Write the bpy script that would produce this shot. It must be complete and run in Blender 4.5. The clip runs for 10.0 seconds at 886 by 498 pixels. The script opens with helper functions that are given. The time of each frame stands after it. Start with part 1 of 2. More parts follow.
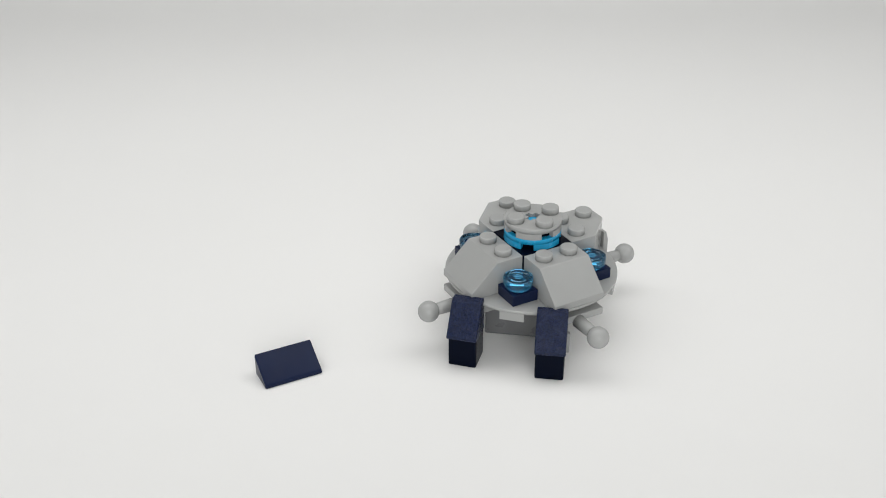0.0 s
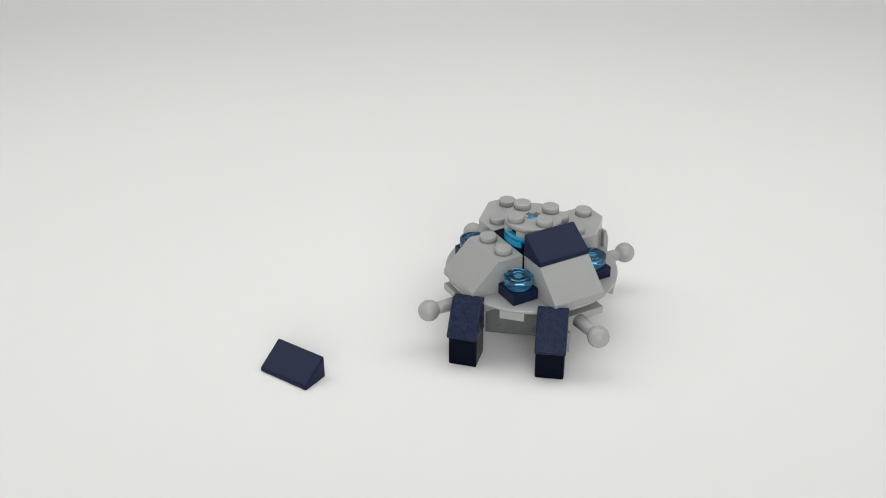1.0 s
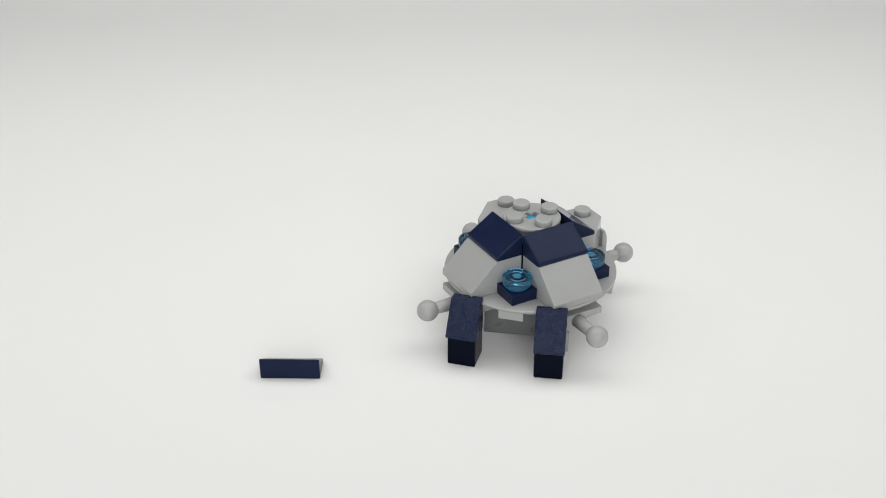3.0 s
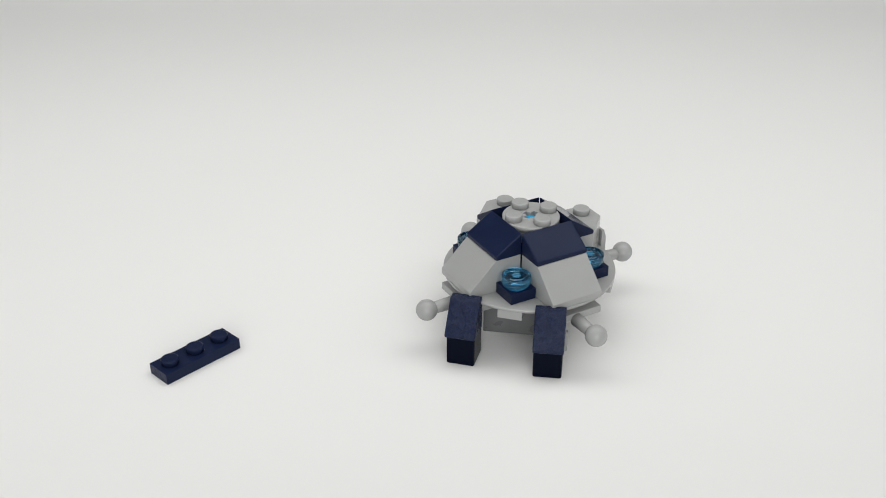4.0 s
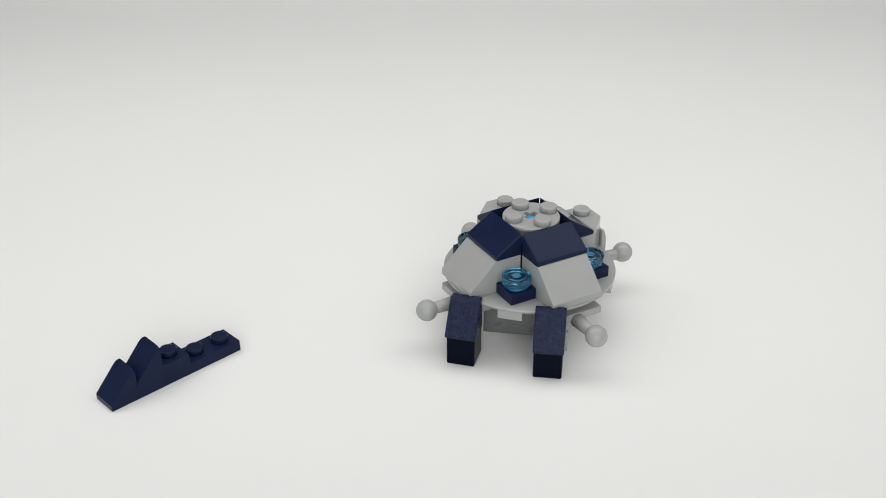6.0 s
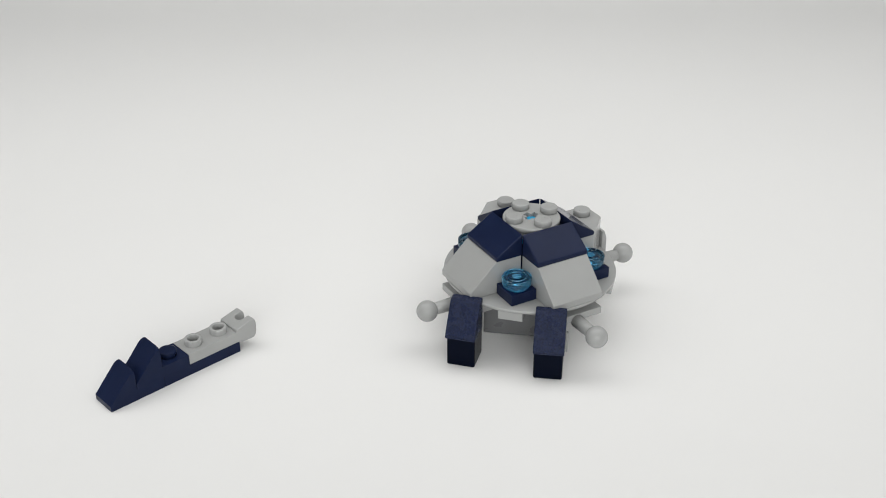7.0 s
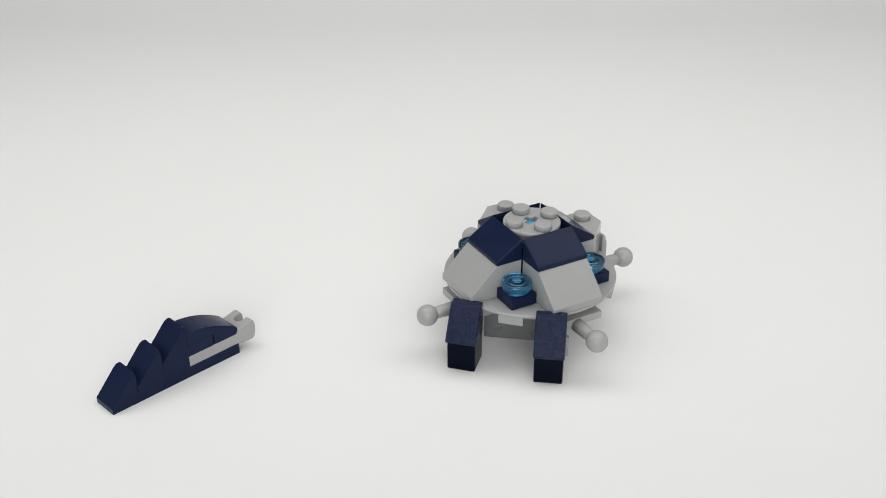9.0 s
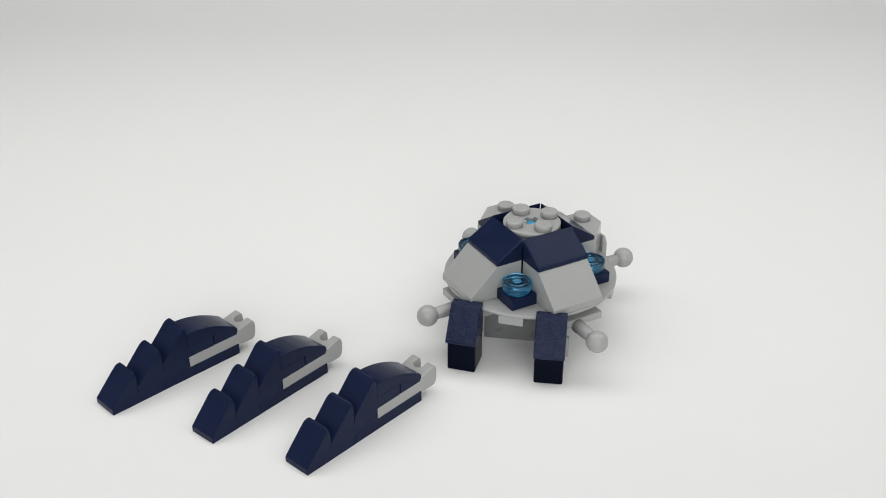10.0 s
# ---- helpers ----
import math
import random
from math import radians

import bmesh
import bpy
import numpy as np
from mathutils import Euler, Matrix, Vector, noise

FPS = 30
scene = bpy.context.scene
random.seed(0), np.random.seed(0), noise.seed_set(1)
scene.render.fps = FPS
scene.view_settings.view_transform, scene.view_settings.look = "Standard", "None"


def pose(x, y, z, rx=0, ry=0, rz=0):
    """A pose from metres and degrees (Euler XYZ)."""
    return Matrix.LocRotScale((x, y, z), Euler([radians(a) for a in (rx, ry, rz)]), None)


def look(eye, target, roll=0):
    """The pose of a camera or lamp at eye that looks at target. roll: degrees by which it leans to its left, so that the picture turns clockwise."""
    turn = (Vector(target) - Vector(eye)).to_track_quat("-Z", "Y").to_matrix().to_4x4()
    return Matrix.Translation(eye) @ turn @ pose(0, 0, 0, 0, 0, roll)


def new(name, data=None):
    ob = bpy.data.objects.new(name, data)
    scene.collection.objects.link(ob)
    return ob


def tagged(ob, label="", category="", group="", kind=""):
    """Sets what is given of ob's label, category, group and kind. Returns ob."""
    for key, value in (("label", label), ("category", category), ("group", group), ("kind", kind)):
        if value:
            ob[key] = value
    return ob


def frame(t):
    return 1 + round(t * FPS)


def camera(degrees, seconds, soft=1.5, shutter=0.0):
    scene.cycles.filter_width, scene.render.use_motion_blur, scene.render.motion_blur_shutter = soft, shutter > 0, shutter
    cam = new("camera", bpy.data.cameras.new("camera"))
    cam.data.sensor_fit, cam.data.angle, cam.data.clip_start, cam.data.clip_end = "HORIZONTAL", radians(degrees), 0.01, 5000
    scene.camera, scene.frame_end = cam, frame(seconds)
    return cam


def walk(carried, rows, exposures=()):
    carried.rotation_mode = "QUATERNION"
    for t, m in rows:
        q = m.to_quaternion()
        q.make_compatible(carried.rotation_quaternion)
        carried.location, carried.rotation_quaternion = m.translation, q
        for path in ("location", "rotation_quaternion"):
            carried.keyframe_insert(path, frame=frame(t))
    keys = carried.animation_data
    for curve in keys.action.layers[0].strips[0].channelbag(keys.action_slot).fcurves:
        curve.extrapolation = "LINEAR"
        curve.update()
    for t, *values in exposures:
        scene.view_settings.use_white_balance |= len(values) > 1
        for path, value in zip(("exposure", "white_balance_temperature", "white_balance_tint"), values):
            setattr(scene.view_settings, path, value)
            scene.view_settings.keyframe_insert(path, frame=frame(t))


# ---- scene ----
cam = camera(42.667, 10.0, soft=1.0)
MM = 0.001012             # one millimetre of the bricks
YAW, PITCH, ROLL = 28.707, 29.473, -0.284
EYE = (-0.15675, -0.23480, 0.18156)
FOCAL = 2008.0            # picture widths of turn: the tripod is nudged a little between exposures


def aim(dx, dy):
    turn = math.degrees(1 / FOCAL)
    return pose(*EYE, 90 - PITCH + dy * turn, 0, -YAW + dx * turn) @ pose(0, 0, 0, 0, 0, ROLL)


def held(steps):
    """Rows that hold each pose until the next one starts: the shot is a stop-motion, a jump every half second."""
    rows = []
    for i, (t, m) in enumerate(steps):
        k = math.ceil(t * FPS - 1e-6)
        if rows:
            rows.append(((k - 1) / FPS, steps[i - 1][1]))
        rows.append((k / FPS, m))
    rows.append((10.0, steps[-1][1]))
    return rows


NUDGES = [(0, 4, 2.8), (0.75, 4.5, 1.3), (1.25, 5, 0), (1.75, 5.5, -3.2), (2.25, 3, 2), (2.75, 2, 1.3), (3.25, 1, 0.6),
          (3.75, 0, 0), (4.75, 0, 0.7), (5.25, 0, 0), (5.75, 0.3, 0.7), (6.25, 0.7, 1.4), (6.75, 1, 2), (7.25, 0, -0.5),
          (7.75, -0.3, -1), (8.25, -1.8, -5), (8.75, 1.5, 9.5), (9.25, 1.6, 9.8), (9.75, 1.8, 10.3)]
# the automatic exposure drifts a little from one still to the next
DRIFT = [(0, 0.0), (0.25, 0.035), (0.75, -0.02), (1.25, 0.05), (1.75, -0.01), (2.25, 0.04), (3.25, 0.0), (8.75, 0.02)]
walk(cam, held([(t, aim(x, y)) for t, x, y in NUDGES]), held(DRIFT))

# ---- light: unseen key lamp low over the table, added front fill behind the camera
scene.view_settings.exposure = 0.0
world = bpy.data.worlds.new("room_air")
scene.world = world
world.use_nodes = True
world.node_tree.nodes["Background"].inputs[0].default_value = (0.92, 0.96, 1.0, 1)
world.node_tree.nodes["Background"].inputs[1].default_value = 0.4
# assumed key lamp; size and place fitted to brightness across the paper
lamp_data = bpy.data.lights.new("key_light", "AREA")
lamp_data.shape, lamp_data.size, lamp_data.size_y = "RECTANGLE", 1.1, 0.24
lamp_data.energy, lamp_data.color = 1.71, (1.0, 0.995, 0.985)
lamp = new("key_light", lamp_data)
lamp.matrix_world = pose(EYE[0], EYE[1], 0, 0, 0, -YAW) @ pose(0, 0.333, 0.36)

# fill lamp added to lift the floor under the toy and camera-facing sides
fill_data = bpy.data.lights.new("front_fill", "AREA")
fill_data.shape, fill_data.size, fill_data.size_y = "RECTANGLE", 1.7, 0.95
fill_data.energy, fill_data.color = 18.5, (1.0, 0.999, 0.985)
fill = new("front_fill", fill_data)
fill.matrix_world = pose(EYE[0], EYE[1], 0, 0, 0, -YAW) @ look((0, -1.43, 0.75), (0, 0, 0.70))


# ---- materials
def material(name, colour, rough=0.3, metal=0.0, noise_scale=0.0, vary=0.0, bump=0.0, bump_scale=900.0, transmission=0.0, ior=1.5,
             spec=0.5, scratches=0.0, rough_vary=0.0):
    m = bpy.data.materials.new(name)
    m.use_nodes = True
    n, l = m.node_tree.nodes, m.node_tree.links
    b = n["Principled BSDF"]
    b.inputs["Base Color"].default_value = (*colour, 1)
    b.inputs["Roughness"].default_value = rough
    b.inputs["Metallic"].default_value = metal
    b.inputs["IOR"].default_value = ior
    b.inputs["Specular IOR Level"].default_value = spec
    b.inputs["Transmission Weight"].default_value = transmission
    co = n.new("ShaderNodeTexCoord")
    if vary:
        tex = n.new("ShaderNodeTexNoise")
        tex.inputs["Scale"].default_value, tex.inputs["Detail"].default_value = noise_scale, 6
        ramp = n.new("ShaderNodeMapRange")
        ramp.inputs["From Min"].default_value, ramp.inputs["From Max"].default_value = 0.3, 0.7
        ramp.inputs["To Min"].default_value, ramp.inputs["To Max"].default_value = 1 - vary, 1 + vary
        mix = n.new("ShaderNodeVectorMath")
        mix.operation = "SCALE"
        mix.inputs[0].default_value = colour
        l.new(co.outputs["Object"], tex.inputs["Vector"])
        l.new(tex.outputs["Fac"], ramp.inputs["Value"])
        l.new(ramp.outputs["Result"], mix.inputs["Scale"])
        l.new(mix.outputs["Vector"], b.inputs["Base Color"])
    if rough_vary:
        wear = n.new("ShaderNodeTexNoise")
        wear.inputs["Scale"].default_value, wear.inputs["Detail"].default_value = 260, 5
        r = n.new("ShaderNodeMapRange")
        r.inputs["From Min"].default_value, r.inputs["From Max"].default_value = 0.35, 0.65
        r.inputs["To Min"].default_value, r.inputs["To Max"].default_value = rough - rough_vary, rough + rough_vary
        l.new(co.outputs["Object"], wear.inputs["Vector"])
        l.new(wear.outputs["Fac"], r.inputs["Value"])
        l.new(r.outputs["Result"], b.inputs["Roughness"])
    if bump:
        tex2 = n.new("ShaderNodeTexNoise")
        tex2.inputs["Scale"].default_value, tex2.inputs["Detail"].default_value = bump_scale, 4
        bp = n.new("ShaderNodeBump")
        bp.inputs["Strength"].default_value, bp.inputs["Distance"].default_value = bump, 0.0003
        l.new(co.outputs["Object"], tex2.inputs["Vector"])
        l.new(tex2.outputs["Fac"], bp.inputs["Height"])
        l.new(bp.outputs["Normal"], b.inputs["Normal"])
    return m


PAPER = material("white_paper", (0.80, 0.80, 0.79), 0.75, noise_scale=6, vary=0.012, bump=0.04, bump_scale=2500, spec=0.3)
WALL = material("dim_grey_wall", (0.60, 0.60, 0.60), 0.8, noise_scale=4, vary=0.05)
GREY = material("light_grey_plastic", (0.346, 0.352, 0.346), 0.17, noise_scale=90, vary=0.02, bump=0.03, bump_scale=700, rough_vary=0.05)
# grey darkened to hold the shade under the base plate
SHADED_GREY = material("shaded_grey_plastic", (0.115, 0.118, 0.122), 0.3, noise_scale=90, vary=0.03, rough_vary=0.06)
NAVY = material("navy_plastic", (0.0088, 0.0148, 0.0440), 0.16, spec=0.11, noise_scale=120, vary=0.08, bump=0.04, bump_scale=500, rough_vary=0.07)
NAVY_ROUGH = material("grained_navy_plastic", (0.0086, 0.0146, 0.045), 0.25, spec=0.2, noise_scale=2000, vary=0.5, bump=0.9, bump_scale=2100,
                      rough_vary=0.12)
BLACK = material("black_plastic", (0.0016, 0.0034, 0.0110), 0.2, spec=0.05, noise_scale=150, vary=0.1)
AZURE = material("azure_plastic", (0.015, 0.33, 0.60), 0.25, noise_scale=120, vary=0.03, rough_vary=0.05)
GLASS = material("clear_blue_plastic", (0.085, 0.44, 0.75), 0.02, transmission=0.98, ior=1.45, noise_scale=200, vary=0.03)

FROST = material("frosted_blue_plastic", (0.05, 0.25, 0.43), 0.35, noise_scale=200, vary=0.05)


# ---- mesh tools, in millimetres
def part(name, bm, mat, parent=None, label="", at=None):
    """Links a bmesh drawn in millimetres as one mesh object under a thing or a part."""
    bmesh.ops.recalc_face_normals(bm, faces=bm.faces)
    bmesh.ops.scale(bm, vec=(MM, MM, MM), verts=bm.verts)
    me = bpy.data.meshes.new(name)
    bm.to_mesh(me)
    bm.free()
    me.materials.append(mat)
    ob = new(name, me)
    if at is not None:
        ob.matrix_basis = at
    ob.parent = parent
    if label:
        tagged(ob, label)
    return ob


def mm(x, y, z, rx=0, ry=0, rz=0):
    return pose(x * MM, y * MM, z * MM, rx, ry, rz)


def at(x, y, z=0, turn=0):
    """A place on the table, in plain millimetres."""
    return pose(x * 0.001, y * 0.001, z * 0.001, 0, 0, turn)


def rounded(bm, width, segments=2):
    edges = [e for e in bm.edges if len(e.link_faces) == 2 and e.calc_face_angle(0) > 0.35]
    bmesh.ops.bevel(bm, geom=edges, offset=width, segments=segments, profile=0.6, affect="EDGES", clamp_overlap=True)
    return bm


def extrude(points, axis, low, high, bevel=0.22):
    """A solid from an outline: points (a, b) lie in the plane across the axis ('x': y, z; 'y': x, z; 'z': x, y)."""
    bm = bmesh.new()

    def at(a, b, c):
        return {"x": (c, a, b), "y": (a, c, b), "z": (a, b, c)}[axis]
    lo = [bm.verts.new(at(a, b, low)) for a, b in points]
    hi = [bm.verts.new(at(a, b, high)) for a, b in points]
    bm.faces.new(lo)
    bm.faces.new(hi)
    for i in range(len(points)):
        j = (i + 1) % len(points)
        bm.faces.new((lo[i], lo[j], hi[j], hi[i]))
    bmesh.ops.recalc_face_normals(bm, faces=bm.faces)
    if bevel:
        rounded(bm, bevel)
    return bm


def lathe(profile, x=0.0, y=0.0, segs=40):
    """A turned solid: profile (radius, z) from the bottom up, closed on the axis; faces stay smooth round the turn."""
    bm = bmesh.new()
    rings = []
    for r, z in profile:
        rings.append([bm.verts.new((x + r * math.cos(2 * math.pi * i / segs), y + r * math.sin(2 * math.pi * i / segs), z)) for i in range(segs)])
    for a, b in zip(rings, rings[1:]):
        for i in range(segs):
            j = (i + 1) % segs
            f = bm.faces.new((a[i], a[j], b[j], b[i]))
            f.smooth = True
    bm.faces.new(rings[0])
    bm.faces.new(rings[-1])
    return bm


def sector(r0, r1, z0, z1, a0, a1, steps):
    """A piece of a ring, angles in degrees."""
    bm = bmesh.new()
    cols = []
    for i in range(steps + 1):
        a = radians(a0 + (a1 - a0) * i / steps)
        c, s = math.cos(a), math.sin(a)
        cols.append([bm.verts.new((r * c, r * s, z)) for r, z in ((r0, z0), (r1, z0), (r1, z1), (r0, z1))])
    for a, b in zip(cols, cols[1:]):
        for i in range(4):
            j = (i + 1) % 4
            bm.faces.new((a[i], b[i], b[j], a[j]))
    bm.faces.new(cols[0])
    bm.faces.new(cols[-1])
    return bm


def joined(bms):
    """Several solids of one moulded piece in one bmesh."""
    out = bmesh.new()
    for b in bms:
        me = bpy.data.meshes.new("tmp")
        b.to_mesh(me)
        b.free()
        out.from_mesh(me)
        bpy.data.meshes.remove(me)
    return out


def moved(bm, m):
    bmesh.ops.transform(bm, matrix=m, verts=bm.verts)
    return bm


STUD_R, STUD_H = 2.4, 1.75


def stud_shape():
    h, r = STUD_H, STUD_R
    drum_top = lathe([(r, -0.05), (r, h - 0.30), (r - 0.08, h - 0.12), (r - 0.28, h)], segs=32)
    return joined([drum_top] + [extrude([(-1.3, o - 0.22), (1.3, o - 0.22), (1.3, o + 0.22), (-1.3, o + 0.22)], "z", h - 0.05, h + 0.02, 0) for o in (-0.5, 0.5)])


def stud_mesh(name, mat):
    bm = stud_shape()
    bmesh.ops.recalc_face_normals(bm, faces=bm.faces)
    bmesh.ops.scale(bm, vec=(MM, MM, MM), verts=bm.verts)
    me = bpy.data.meshes.new(name)
    bm.to_mesh(me)
    bm.free()
    me.materials.append(mat)
    return me


STUDS = {"grey": stud_mesh("grey_stud", GREY), "navy": stud_mesh("navy_stud", NAVY)}


def studs(parent, places, z, colour):
    for x, y in places:
        ob = new("stud", STUDS[colour])
        ob.matrix_basis = mm(x, y, z)
        ob.parent = parent


def empty(name, label, category, group="", m=None):
    ob = tagged(new(name), label, category, group)
    ob.empty_display_size = 0.005
    if m is not None:
        ob.matrix_basis = m
    return ob


# ---- the setting: a paper sweep on a table, and the room round it
def sweep():
    """The white sheet: flat under the toys, then curved up behind them."""
    line = [(-500, 0.0), (330, 0.0)]
    line += [(SWEEP_START + SWEEP_RADIUS * math.sin(a), SWEEP_RADIUS * (1 - math.cos(a))) for a in np.linspace(0, radians(84), 48)]
    end = line[-1]
    line += [(end[0] + 20, end[1] + 190)]
    bm = extrude([(a / MM * 0.001, b / MM * 0.001) for a, b in line + [(s + 0.2, z - 0.8) for s, z in reversed(line)]], "x", -800, 800, 0)
    for f in bm.faces:
        f.smooth = abs(f.normal.x) < 0.5
    ob = part("backdrop", bm, PAPER, None, "seamless white paper sweep under and behind the toy", pose(EYE[0], EYE[1], 0, 0, 0, -YAW))
    return tagged(ob, category="backdrop", kind="structure")


SWEEP_START, SWEEP_RADIUS = 560, 300
sweep()


def slab(name, label, x0, x1, y0, y1, z0, z1, kind="structure"):
    bm = extrude([(x0, y0), (x1, y0), (x1, y1), (x0, y1)], "z", z0, z1, 0)
    ob = part(name, bm, WALL, None, label, pose(EYE[0], EYE[1], 0, 0, 0, -YAW))
    return tagged(ob, category=name.split("_")[0], kind=kind)


slab("floor", "plain grey floor beneath the paper sweep", -1600, 1600, -1400, 1800, -60, -3)
slab("wall_north", "plain grey wall behind the paper sweep", -1600, 1600, 1800, 1880, -60, 1700)
# unseen opening and frame, added to house the front fill
bm_south = joined([extrude([(x0, -1480), (x1, -1480), (x1, -1400), (x0, -1400)], "z", z0, z1, 0) for x0, x1, z0, z1 in
                   ((-1600, -900, -60, 1700), (900, 1600, -60, 1700), (-900, 900, -60, 230), (-900, 900, 1270, 1700))])
tagged(part("wall_south", bm_south, WALL, None, "plain grey wall with an added opening for the fill light", pose(EYE[0], EYE[1], 0, 0, 0, -YAW)), category="wall", kind="structure")
bm_frame = joined([extrude([(x0, -1455), (x1, -1455), (x1, -1435), (x0, -1435)], "z", z0, z1, 0) for x0, x1, z0, z1 in
                   ((-897, -860, 233, 1267), (860, 897, 233, 1267), (-860, 860, 233, 268), (-860, 860, 1232, 1267))])
tagged(part("fill_frame", bm_frame, PAPER, None, "white frame of the added, unseen opening", pose(EYE[0], EYE[1], 0, 0, 0, -YAW)), category="window", kind="structure")
slab("wall_east", "plain grey side wall of the room", 1600, 1680, -1480, 1880, -60, 1700)
slab("wall_west", "plain grey side wall of the room", -1680, -1600, -1480, 1880, -60, 1700)
slab("ceiling", "plain grey ceiling above the table", -1680, 1680, -1480, 1880, 1700, 1780)


# ---- the saucer-shaped toy: world axes run along its bricks
H = 17.1                 # top of the round base plate
toy = empty("toy_saucer", "grey and navy saucer toy of plastic bricks on two navy feet", "toy")


def slope_brick(parent, m):
    """Two by two brick with a 45 degree face; its outer edge at y = 0."""
    b = part("slope_brick", extrude([(0, 0), (0, 1.9), (8, 9.6), (15.9, 9.6), (15.9, 0)], "x", -7.9, 7.9), GREY, parent, "", m)
    studs(b, [(-4, 12), (4, 12)], 9.6, "grey")
    return b


def facet_brick(parent, outline, tops, m):
    b = part("facet_brick", extrude(outline, "z", 0, 9.6), GREY, parent, "grey brick with one corner cut off", m)
    studs(b, tops, 9.6, "grey")
    return b


def drum(name, z0, mat, gaps, parent, label, hole=False):
    """Round two by two plate, hollow, with notches in its lower rim; a cross-shaped axle hole in the top if asked."""
    bm = bmesh.new()
    n = 64

    def ring(r, z):
        return [bm.verts.new((r * math.cos(2 * math.pi * i / n), r * math.sin(2 * math.pi * i / n), z)) for i in range(n)]
    lip = 0.25 if hole else 0.08
    rings = [ring(6.6, z0 + 1.7), ring(8, z0 + 1.7), ring(8, z0 + 3.2 - lip), ring(8 - lip, z0 + 3.2)]
    for a, b in zip(rings, rings[1:]):
        for i in range(n):
            bm.faces.new((a[i], a[(i + 1) % n], b[(i + 1) % n], b[i])).smooth = True
    if hole:
        w, q = 0.85, 2.3
        cross = [(q, -w), (q, w), (w, w), (w, q), (-w, q), (-w, w), (-q, w), (-q, -w), (-w, -w), (-w, -q), (w, -q), (w, -w)]
        turn = Matrix.Rotation(radians(20), 3, "Z")
        up = [bm.verts.new(turn @ Vector((x, y, z0 + 3.2))) for x, y in cross]
        low = [bm.verts.new(turn @ Vector((x, y, z0 + 0.9))) for x, y in cross]
        edges = [bm.edges.new((up[i], up[(i + 1) % 12])) for i in range(12)]
        rim = [bm.edges.get((rings[-1][i], rings[-1][(i + 1) % n])) for i in range(n)]
        bmesh.ops.triangle_fill(bm, edges=edges + rim, use_beauty=True)
        for i in range(12):
            bm.faces.new((up[i], up[(i + 1) % 12], low[(i + 1) % 12], low[i]))
    else:
        bm.faces.new(rings[-1])
    pieces = [bm]
    for a, b in zip(gaps, gaps[1:] + [gaps[0] + 360]):
        pieces.append(sector(6.6, 8, z0, z0 + 1.7, a + 13, b - 13, 14))
    return part(name, joined(pieces), mat, parent, label)


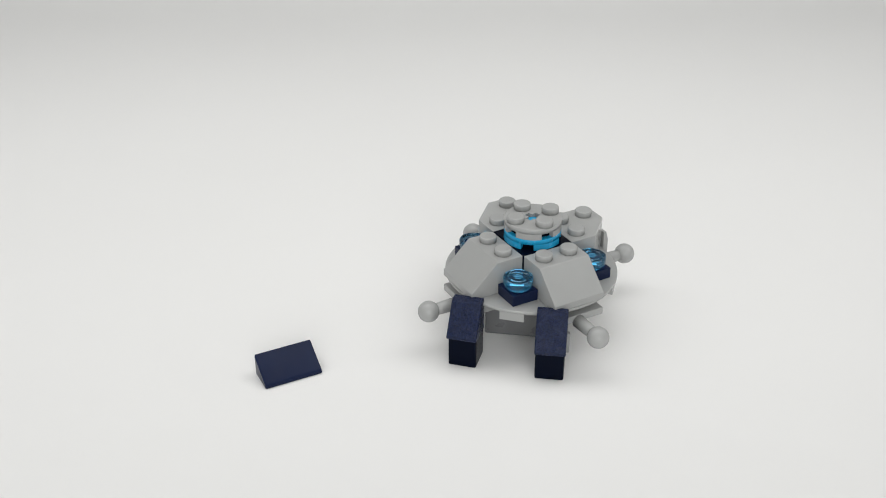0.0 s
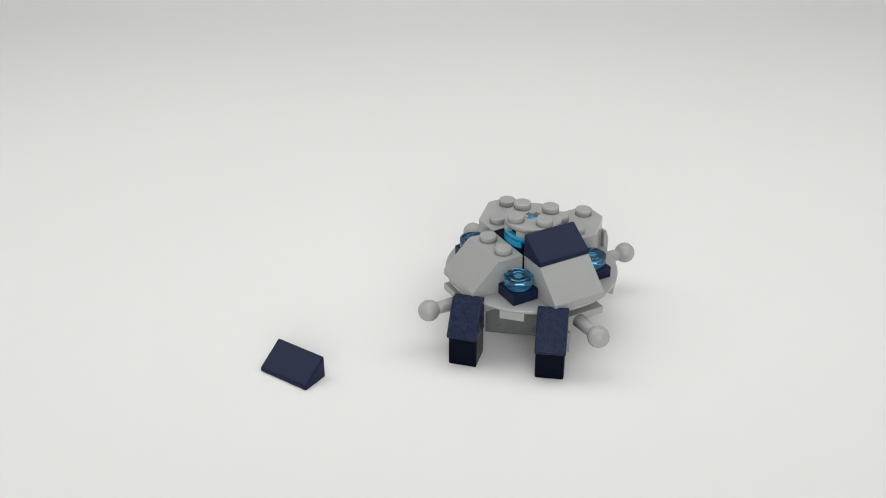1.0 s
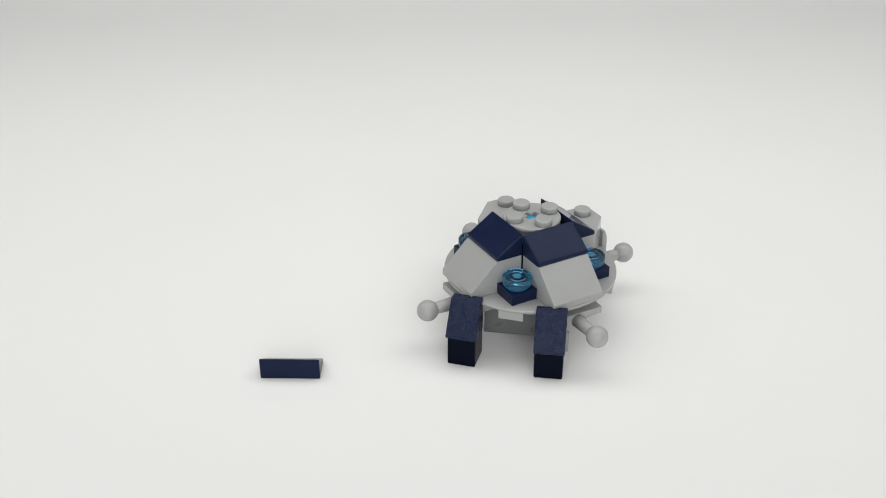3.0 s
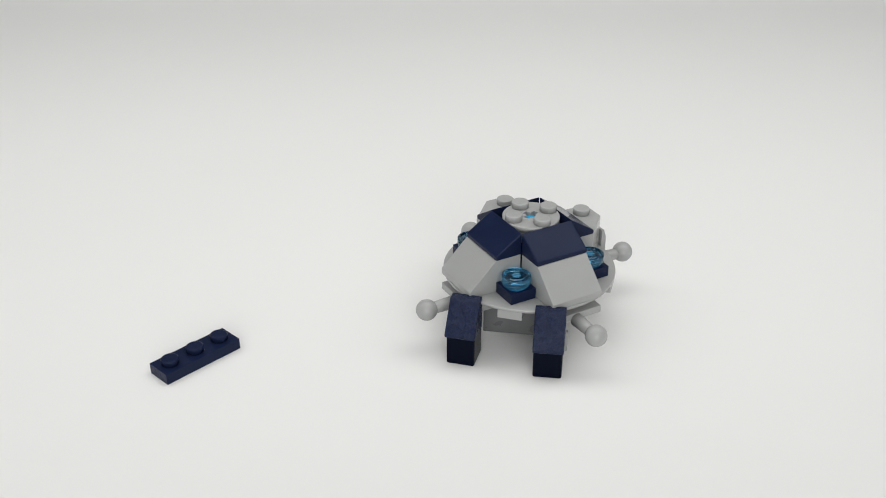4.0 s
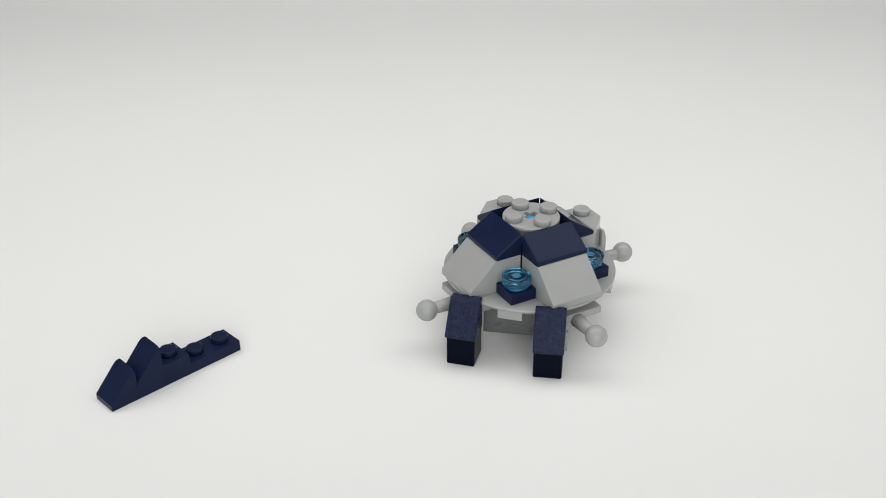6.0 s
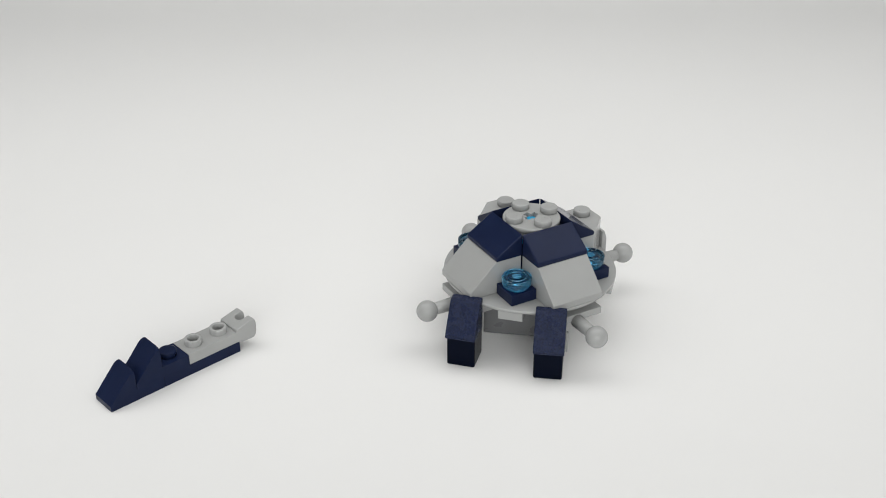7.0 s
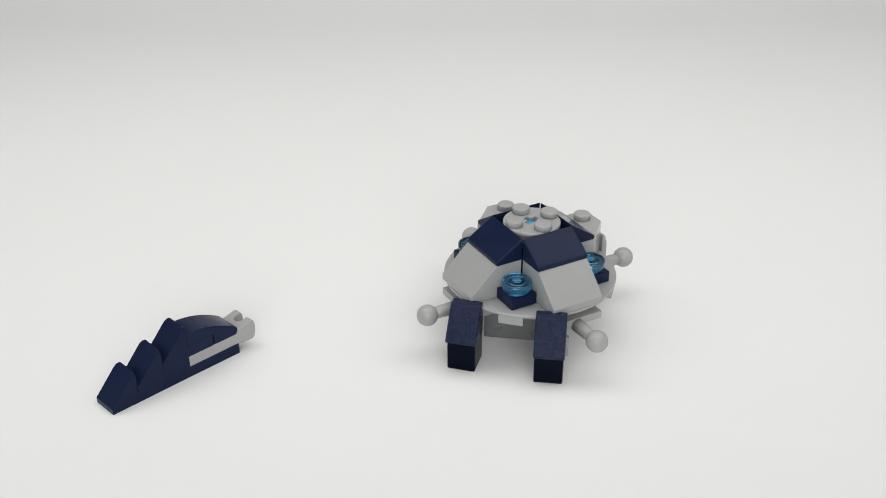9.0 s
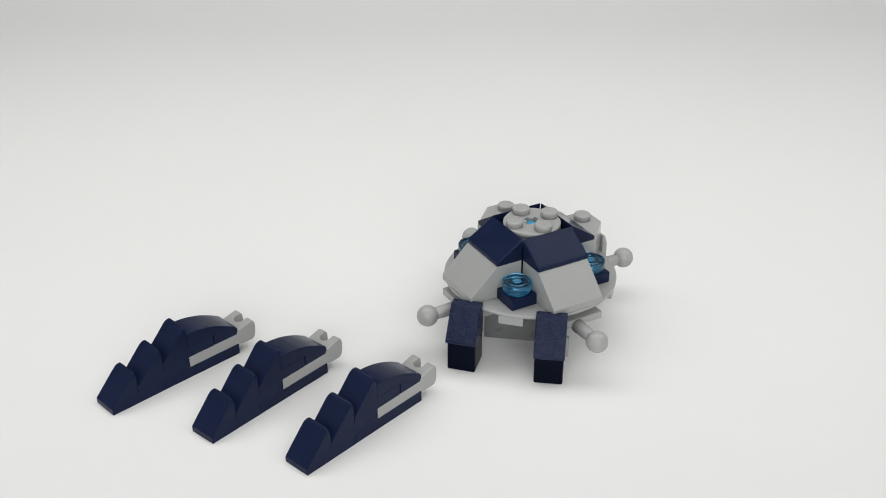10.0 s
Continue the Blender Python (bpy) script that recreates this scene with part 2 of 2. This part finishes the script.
def saucer():
    base = part("base_plate", lathe([(20.8, H - 3.2), (21.0, H - 1.3), (23.6, H - 1.05), (24.15, H - 0.9), (24.3, H - 0.7), (24.3, H - 0.25), (24.1, H)], segs=96), GREY, toy,
                "round light grey base plate with a thin rim")
    for k in range(4):
        part("rim_tab", moved(extrude([(-3.4, 20.5), (3.4, 20.5), (3.4, 23.9), (-3.4, 23.9)], "z", H - 3.5, H - 0.95),
                              Matrix.Rotation(radians(45 + 90 * k), 4, "Z")), GREY, base)
    # ball plates under the base, on the four sides
    for k in range(4):
        m = Matrix.Rotation(radians(90 * k), 4, "Z")
        plate = part("ball_plate", moved(extrude([(-8, 8.2), (8, 8.2), (8, 23.9), (-8, 23.9)], "z", H - 5.0, H - 2.9), m), GREY, toy)
        neck = lathe([(1.9, 0), (1.75, 4.5), (1.6, 7.5)], segs=24)
        ball = bmesh.new()
        bmesh.ops.create_uvsphere(ball, u_segments=32, v_segments=18, radius=2.98)
        for f in ball.faces:
            f.smooth = True
        part("neck", moved(neck, m @ Matrix.Translation((0, 24, 12.2)) @ Matrix.Rotation(radians(-90), 4, "X")), GREY, plate)
        part("ball", moved(ball, m @ Matrix.Translation((0, 33, 12.2))), GREY, plate)
    # the hub in the shade beneath; part of that shade is in its colour
    part("hub", moved(extrude([(-11, -15.5), (11, -15.5), (11, 8), (-11, 8)], "z", 3.6, H - 5.05, 0.3), Matrix.Rotation(radians(-38), 4, "Z")),
         SHADED_GREY, toy, "grey centre block under the base plate, darkened for shade")
    part("back_fin", extrude([(24.1, H - 2), (25.7, H - 2), (25.7, H + 2.6), (24.9, H + 5.2), (24.1, H + 5.2)], "y", -1.2, 2.0), GREY, toy)
    # four outer bricks
    slope_brick(toy, mm(0, -24, H))
    slope_brick(toy, mm(-24, 0, H, 0, 0, -90))
    facet_brick(toy, [(8, -8), (16, -8), (24, 0), (24, 8), (8, 8)], [(12, 4), (12, -4), (20, 4)], mm(0, 0, H))
    facet_brick(toy, [(-8, 8), (8, 8), (8, 24), (0, 24), (-8, 16)], [(-4, 12), (4, 12), (4, 20)], mm(0, 0, H))
    # lights in the corners between them
    for x, y in ((-12, -12), (12, -12), (-12, 12)):
        part("corner_plate", extrude([(x - 3.9, y - 3.9), (x + 3.9, y - 3.9), (x + 3.9, y + 3.9), (x - 3.9, y + 3.9)], "z", H, H + 3.2, 0.15),
             NAVY, toy, "small square navy plate")
        z = H + 3.2
        jewel = part("round_light", lathe([(3.3, z + 0.03), (3.4, z + 0.15), (3.4, z + 0.75), (3.75, z + 0.85), (3.98, z + 1.0), (4.0, z + 1.15),
                                   (4.0, z + 2.95), (3.92, z + 3.12), (3.72, z + 3.2), (3.4, z + 3.2), (3.25, z + 3.1), (3.2, z + 2.85), (2.45, z + 2.8), (2.3, z + 2.98), (1.95, z + 3.0)], x, y, 48), GLASS, toy, "clear blue round tile light")
        part("mark", joined([moved(extrude([(-w, -0.22), (w, -0.22), (w, 0.22), (-w, 0.22)], "z", z + 2.95, z + 3.22, 0.08),
                                   Matrix.Translation((x, y, 0)) @ Matrix.Rotation(radians(-40), 4, "Z") @ Matrix.Translation((0, o, 0))) for o, w in ((-0.85, 0.8), (0, 1.3), (0.85, 0.8))]),
             FROST, jewel)
    # turret
    part("turret_base", extrude([(-7.9, -7.9), (7.9, -7.9), (7.9, 7.9), (-7.9, 7.9)], "z", H, H + 9.6), BLACK, toy, "black square brick")
    part("turret_core", lathe([(6.5, H + 9.6), (6.5, H + 13.2)], segs=40), BLACK, toy)
    drum("turret_ring", H + 9.6, AZURE, [47, 137, 227, 317], toy, "bright azure round plate")
    cap = drum("turret_cap", H + 12.8, GREY, [8, 98, 189, 268], toy, "light grey round plate with four studs", True)
    studs(cap, [(5.66, 0), (-5.66, 0), (0, 5.66), (0, -5.66)], H + 16, "grey")
    part("axle_end", lathe([(1.5, H + 13.2), (1.5, H + 15.1)], segs=24), AZURE, cap)
    # feet
    for x, y, turn, lip, arm in ((-29.8, -12.5, -44.8, 0.6, 2.5), (-12.5, -29.15, -37.0, 0.0, 4.8)):
        foot = part("foot", extrude([(0.7, 0), (0.7, 9.0), (9.0, 9.0), (9.0, 0)], "x", -3.9, 3.9, 0.55), BLACK, toy, "black foot brick under a grained navy slope",
                    mm(x, y, 0, 0, 0, turn))
        part("slope_top", extrude([(-0.6, 8.5 + lip), (-0.6, 9.4 + lip), (5.0, 17.8), (5.8, 18.3), (8.2, 18.2), (8.2, 8.5)], "x", -4.1, 4.2, 0.38), NAVY_ROUGH, foot)
        part("bracket", joined([extrude([(7.5, 5.5), (7.5, 14.0), (18, 14.0), (18, 11.5)], "x", -2.5, 2.5, 0.2),
                                extrude([(9.05, 3.4), (9.05, 9.6), (10.4, 9.6), (10.4, 3.4)], "x", -2.6, arm, 0.3)]), GREY, foot)


saucer()


# ---- loose pieces that are put on one after the other
def roof_slope(m):
    """One by two wedge: low edge at y = 0, ridge at y = 8."""
    return tagged(part("roof_slope", extrude([(0.05, 0), (0.05, 1.2), (8.03, 6.4), (8.03, 0)], "x", -0.03, 16.03, 0.38), NAVY, None, "", m),
                  "glossy navy plastic wedge tile, two studs long", "toy brick", "roof wedges")


def wing_slope(parent=None, m=None):
    """One by two piece: a 45 degree slope with rounded upper corners, then a plate with one stud."""
    wedge = bmesh.new()
    rows = []
    # cross-sections along y: the ridge drops away in a quarter round at both ends
    for i in range(15):
        y = 0.03 + 7.94 * (0.5 - 0.5 * math.cos(math.pi * i / 14))
        d = min(y - 0.03, 7.97 - y)
        top = 9.5 - (1.25 - math.sqrt(max(0.0, 1.25 ** 2 - (1.25 - d) ** 2)) if d < 1.25 else 0.0)
        back = 7.9
        tip = 0.05 + (top - 1.6) / 7.9 * 7.3
        rows.append([wedge.verts.new(p) for p in ((0.05, y, 0.0), (0.05, y, 1.6), (tip - 0.22, y, top - 0.34), (tip + 0.1, y, top - 0.05), (min(tip + 0.4, back - 0.1), y, top),
                                                  (back, y, top - 0.35), (back, y, 0.0))])
    for p, q in zip(rows, rows[1:]):
        for i in range(7):
            j = (i + 1) % 7
            wedge.faces.new((p[i], q[i], q[j], p[j]))
    wedge.faces.new(rows[0])
    wedge.faces.new(rows[-1])
    bmesh.ops.recalc_face_normals(wedge, faces=wedge.faces)
    soft = [e for e in wedge.edges if max(v.co.z for v in e.verts) > 0.5 and len(e.link_faces) == 2 and e.calc_face_angle(0) > 0.35
            and not all(v.co.x > 7.8 and v.co.z < 9 for v in e.verts)]
    bmesh.ops.bevel(wedge, geom=soft, offset=0.16, segments=2, profile=0.6, affect="EDGES", clamp_overlap=True)
    plate = extrude([(7.7, 0), (7.7, 3.2), (15.95, 3.2), (15.95, 0)], "y", 0.03, 7.97, 0.05)
    b = part("wing_slope", joined([wedge, plate]), NAVY, parent, "", m)
    studs(b, [(12, 4)], 3.2, "navy")
    return b


def long_plate(parent=None, m=None):
    b = part("long_plate", extrude([(0.05, 0.06), (23.95, 0.06), (23.95, 7.94), (0.05, 7.94)], "z", 0, 3.2, 0.06), NAVY, parent, "", m)
    studs(b, [(4, 4), (12, 4), (20, 4)], 3.2, "navy")
    return b


def ring_stud(x, y, z):
    bm = bmesh.new()
    prof = [(1.55, z), (1.55, z + 1.6), (1.7, z + 1.75), (2.25, z + 1.75), (2.4, z + 1.6), (2.4, z - 0.05)]
    n = 32
    rings = [[bm.verts.new((x + r * math.cos(2 * math.pi * i / n), y + r * math.sin(2 * math.pi * i / n), h)) for i in range(n)] for r, h in prof]
    for a, b in zip(rings, rings[1:]):
        for i in range(n):
            j = (i + 1) % n
            bm.faces.new((a[i], a[j], b[j], b[i])).smooth = True
    return bm


def clip_plate(parent=None, m=None):
    """Grey plate with two hollow studs and a forked socket at its end."""
    bm = bmesh.new()
    corners = ((0.05, 0.05), (15.95, 0.05), (15.95, 7.95), (0.05, 7.95))
    rings = [[bm.verts.new((min(max(x, 0.05 + i), 15.95 - i), min(max(y, 0.05 + i), 7.95 - i), z)) for x, y in corners] for z, i in ((0, 0.1), (0.1, 0), (3.1, 0), (3.2, 0.1))]
    for p, q in zip(rings, rings[1:]):
        for i in range(4):
            bm.faces.new((p[i], p[(i + 1) % 4], q[(i + 1) % 4], q[i]))
    bm.faces.new(rings[0])
    edges = [bm.edges.get((rings[-1][i], rings[-1][(i + 1) % 4])) for i in range(4)]
    for cx in (4, 12):
        # the stud's hole goes on down into the plate
        up, low = [[bm.verts.new((cx + 1.55 * math.cos(math.pi * i / 16), 4 + 1.55 * math.sin(math.pi * i / 16), z)) for i in range(32)] for z in (3.2, 0.7)]
        edges += [bm.edges.new((up[i], up[(i + 1) % 32])) for i in range(32)]
        for i in range(32):
            bm.faces.new((up[i], up[(i + 1) % 32], low[(i + 1) % 32], low[i])).smooth = True
        bm.faces.new(low)
    bmesh.ops.triangle_fill(bm, edges=edges, use_beauty=True)
    b = part("clip_plate", bm, GREY, parent, "", m)
    for x in (4, 12):
        part("hollow_stud", ring_stud(x, 4, 3.2), GREY, b)
    prong = [(15.3, 0.02), (15.3, 4.0), (20.5, 5.2), (21.2, 5.15), (21.65, 4.5), (21.85, 3.2), (21.8, 1.4), (21.4, 0.0), (20.7, -0.7), (17.0, -0.6)]
    block = extrude([(15.33, 2.3), (19.3, 2.3), (18.5, 2.9), (18.05, 3.6), (18.05, 4.5), (18.5, 5.3), (19.3, 5.9), (15.33, 5.9)], "z", -0.25, 1.0, 0)
    for v in block.verts:
        v.co.z = 3.96 + 0.231 * (v.co.x - 15.3) if v.co.z > 0 else v.co.z
    fork = joined([block, extrude(prong, "y", 0.03, 2.6, 0.3), extrude(prong, "y", 5.6, 7.97, 0.3)])
    part("socket", fork, GREY, b)
    return b


def curve_slope(parent=None, m=None):
    """One by two bow: tall at x = 0, down to a thin edge at x = 16, with a step underneath."""
    top = [(15.6 * i / 20, 2.3 + 4.9 * (1 - (i / 20) ** 2.1)) for i in range(21)] + [(15.85, 1.95), (15.95, 1.5)]
    outline = [(8.3, 3.2), (0.05, 3.2)] + [(min(max(x, 0.05), 15.95), z) for x, z in top] + [(15.95, 0.0), (8.3, 0.0)]
    b = part("curve_slope", extrude(outline, "y", 0.035, 7.965, 0), NAVY, parent, "", m)
    bv = b.modifiers.new("edges", "BEVEL")
    bv.width, bv.segments, bv.limit_method, bv.angle_limit = 0.00009, 2, "ANGLE", radians(40)
    return b


SPARE = Matrix.Translation((EYE[0], EYE[1], 0)) @ pose(0, 0, 0, 0, 0, -YAW)


def spare(u, s, turn=0.0):
    """A place beside the picture where a piece waits: u to the right, s ahead of the camera, in millimetres."""
    return SPARE @ mm(u, s, 0, 0, 0, turn)


TOP = H + 9.6
ROOF = [roof_slope(spare(-260, 200 + 20 * i)) for i in range(4)]
WING_SLOPES = [tagged(wing_slope(m=spare(-230, 120 + 20 * i)), "navy plastic slope piece with one stud", "toy brick", "wing slopes") for i in range(3)]
LONG = tagged(long_plate(m=spare(-200, 160)), "narrow navy plate with three studs", "toy brick")
CLIP = tagged(clip_plate(m=spare(-200, 130)), "light grey plate with hollow studs and forked socket", "toy brick")
CURVE = tagged(curve_slope(m=spare(-200, 100)), "navy bow-shaped curved slope piece", "toy brick")


def wing(m):
    w = empty("wing", "finished navy and grey wing of stepped slopes", "toy wing", "finished wings", m)
    for x, z in ((0, 0), (8, 3.2), (16, 6.4)):
        wing_slope(w, mm(x, 0, z))
    long_plate(w, mm(16, 0, 0))
    clip_plate(w, mm(24, 0, 3.2))
    curve_slope(w, mm(24, 0, 6.4))
    return w


WINGS = [wing(spare(-330, 120)), wing(spare(-330, 150))]


def motions():
    # roof wedges: from beside the picture to the table, then onto their bricks
    on_table = [(0, at(-80.73, 3.96, 0, -1.5)), (0.75, at(-79.18, 12.34, 0, -63.15)), (1.75, at(-54.23, 6.11, 0, 100.6)),
                (2.75, at(-62.0, 8.0, 0, 150))]
    fixed = [mm(-8, -16, TOP), mm(-16, 8, TOP, 0, 0, -90), mm(16, -8, TOP, 0, 0, 90), mm(8, 16, TOP, 0, 0, 180)]
    turns = [-1.5, -63.15, 100.6, 150]
    for i, ob in enumerate(ROOF):
        t, table = on_table[i]
        wait = spare(-260, 150 + 30 * i, turns[i] + YAW)
        steps = [(0, wait)] if t > 0 else []
        walk(ob, held(steps + [(t, table), (t + (0.5 if t else 0.25), fixed[i])]))
    # the first wing, built up on the table; it is nudged a little as pieces go on
    bases = [(4.75, at(-118.43, 13.48, 0, 16.42)), (5.75, at(-118.9, 13.7, 0, 15.4)), (6.75, at(-119.17, 13.89, 0, 14.8)),
             (8.25, at(-119.61, 13.49, 0, 14.89)), (8.75, at(-118.65, 14.35, 0, 16.25))]

    def built(ob, wait, first, put, dx, dz):
        steps = [(0, spare(*wait, YAW + 16))] + first
        steps += [(t, m @ mm(dx, 0, dz)) for t, m in [(put, [b for s, b in bases if s <= put][-1])] + [b for b in bases if b[0] > put]]
        walk(ob, held(steps))

    built(LONG, (-200, 165), [(3.75, at(-102.88, 17.96, 0, 17.1))], 4.75, 16, 0)
    built(WING_SLOPES[0], (-230, 120), [(4.25, at(-75.58, -14.3, 0, 14.03))], 4.75, 0, 0)
    built(WING_SLOPES[1], (-230, 140), [(5.25, at(-72.55, -4.19, 0, 15.19))], 5.75, 8, 3.2)
    built(CLIP, (-200, 140), [(6.25, at(-70.5, -2.5, 0.4, 19))], 6.75, 24, 3.2)
    built(WING_SLOPES[2], (-230, 160), [(7.25, at(-67.82, -7.11, 0, 24.48))], 7.75, 16, 6.4)
    built(CURVE, (-200, 115), [(8.25, at(-64.3, 0.9, -2.97, 17) @ mm(0, 0, 0, 0, -21.8, 0))], 8.75, 24, 6.4)
    # two more wings, brought in whole
    walk(WINGS[0], held([(0, spare(-330, 120, YAW + 20)), (9.25, at(-99.74, -9.41, 0, 20.73))]))
    walk(WINGS[1], held([(0, spare(-330, 170, YAW + 20)), (9.75, at(-83.63, -32.15, 0, 19.07))]))


motions()
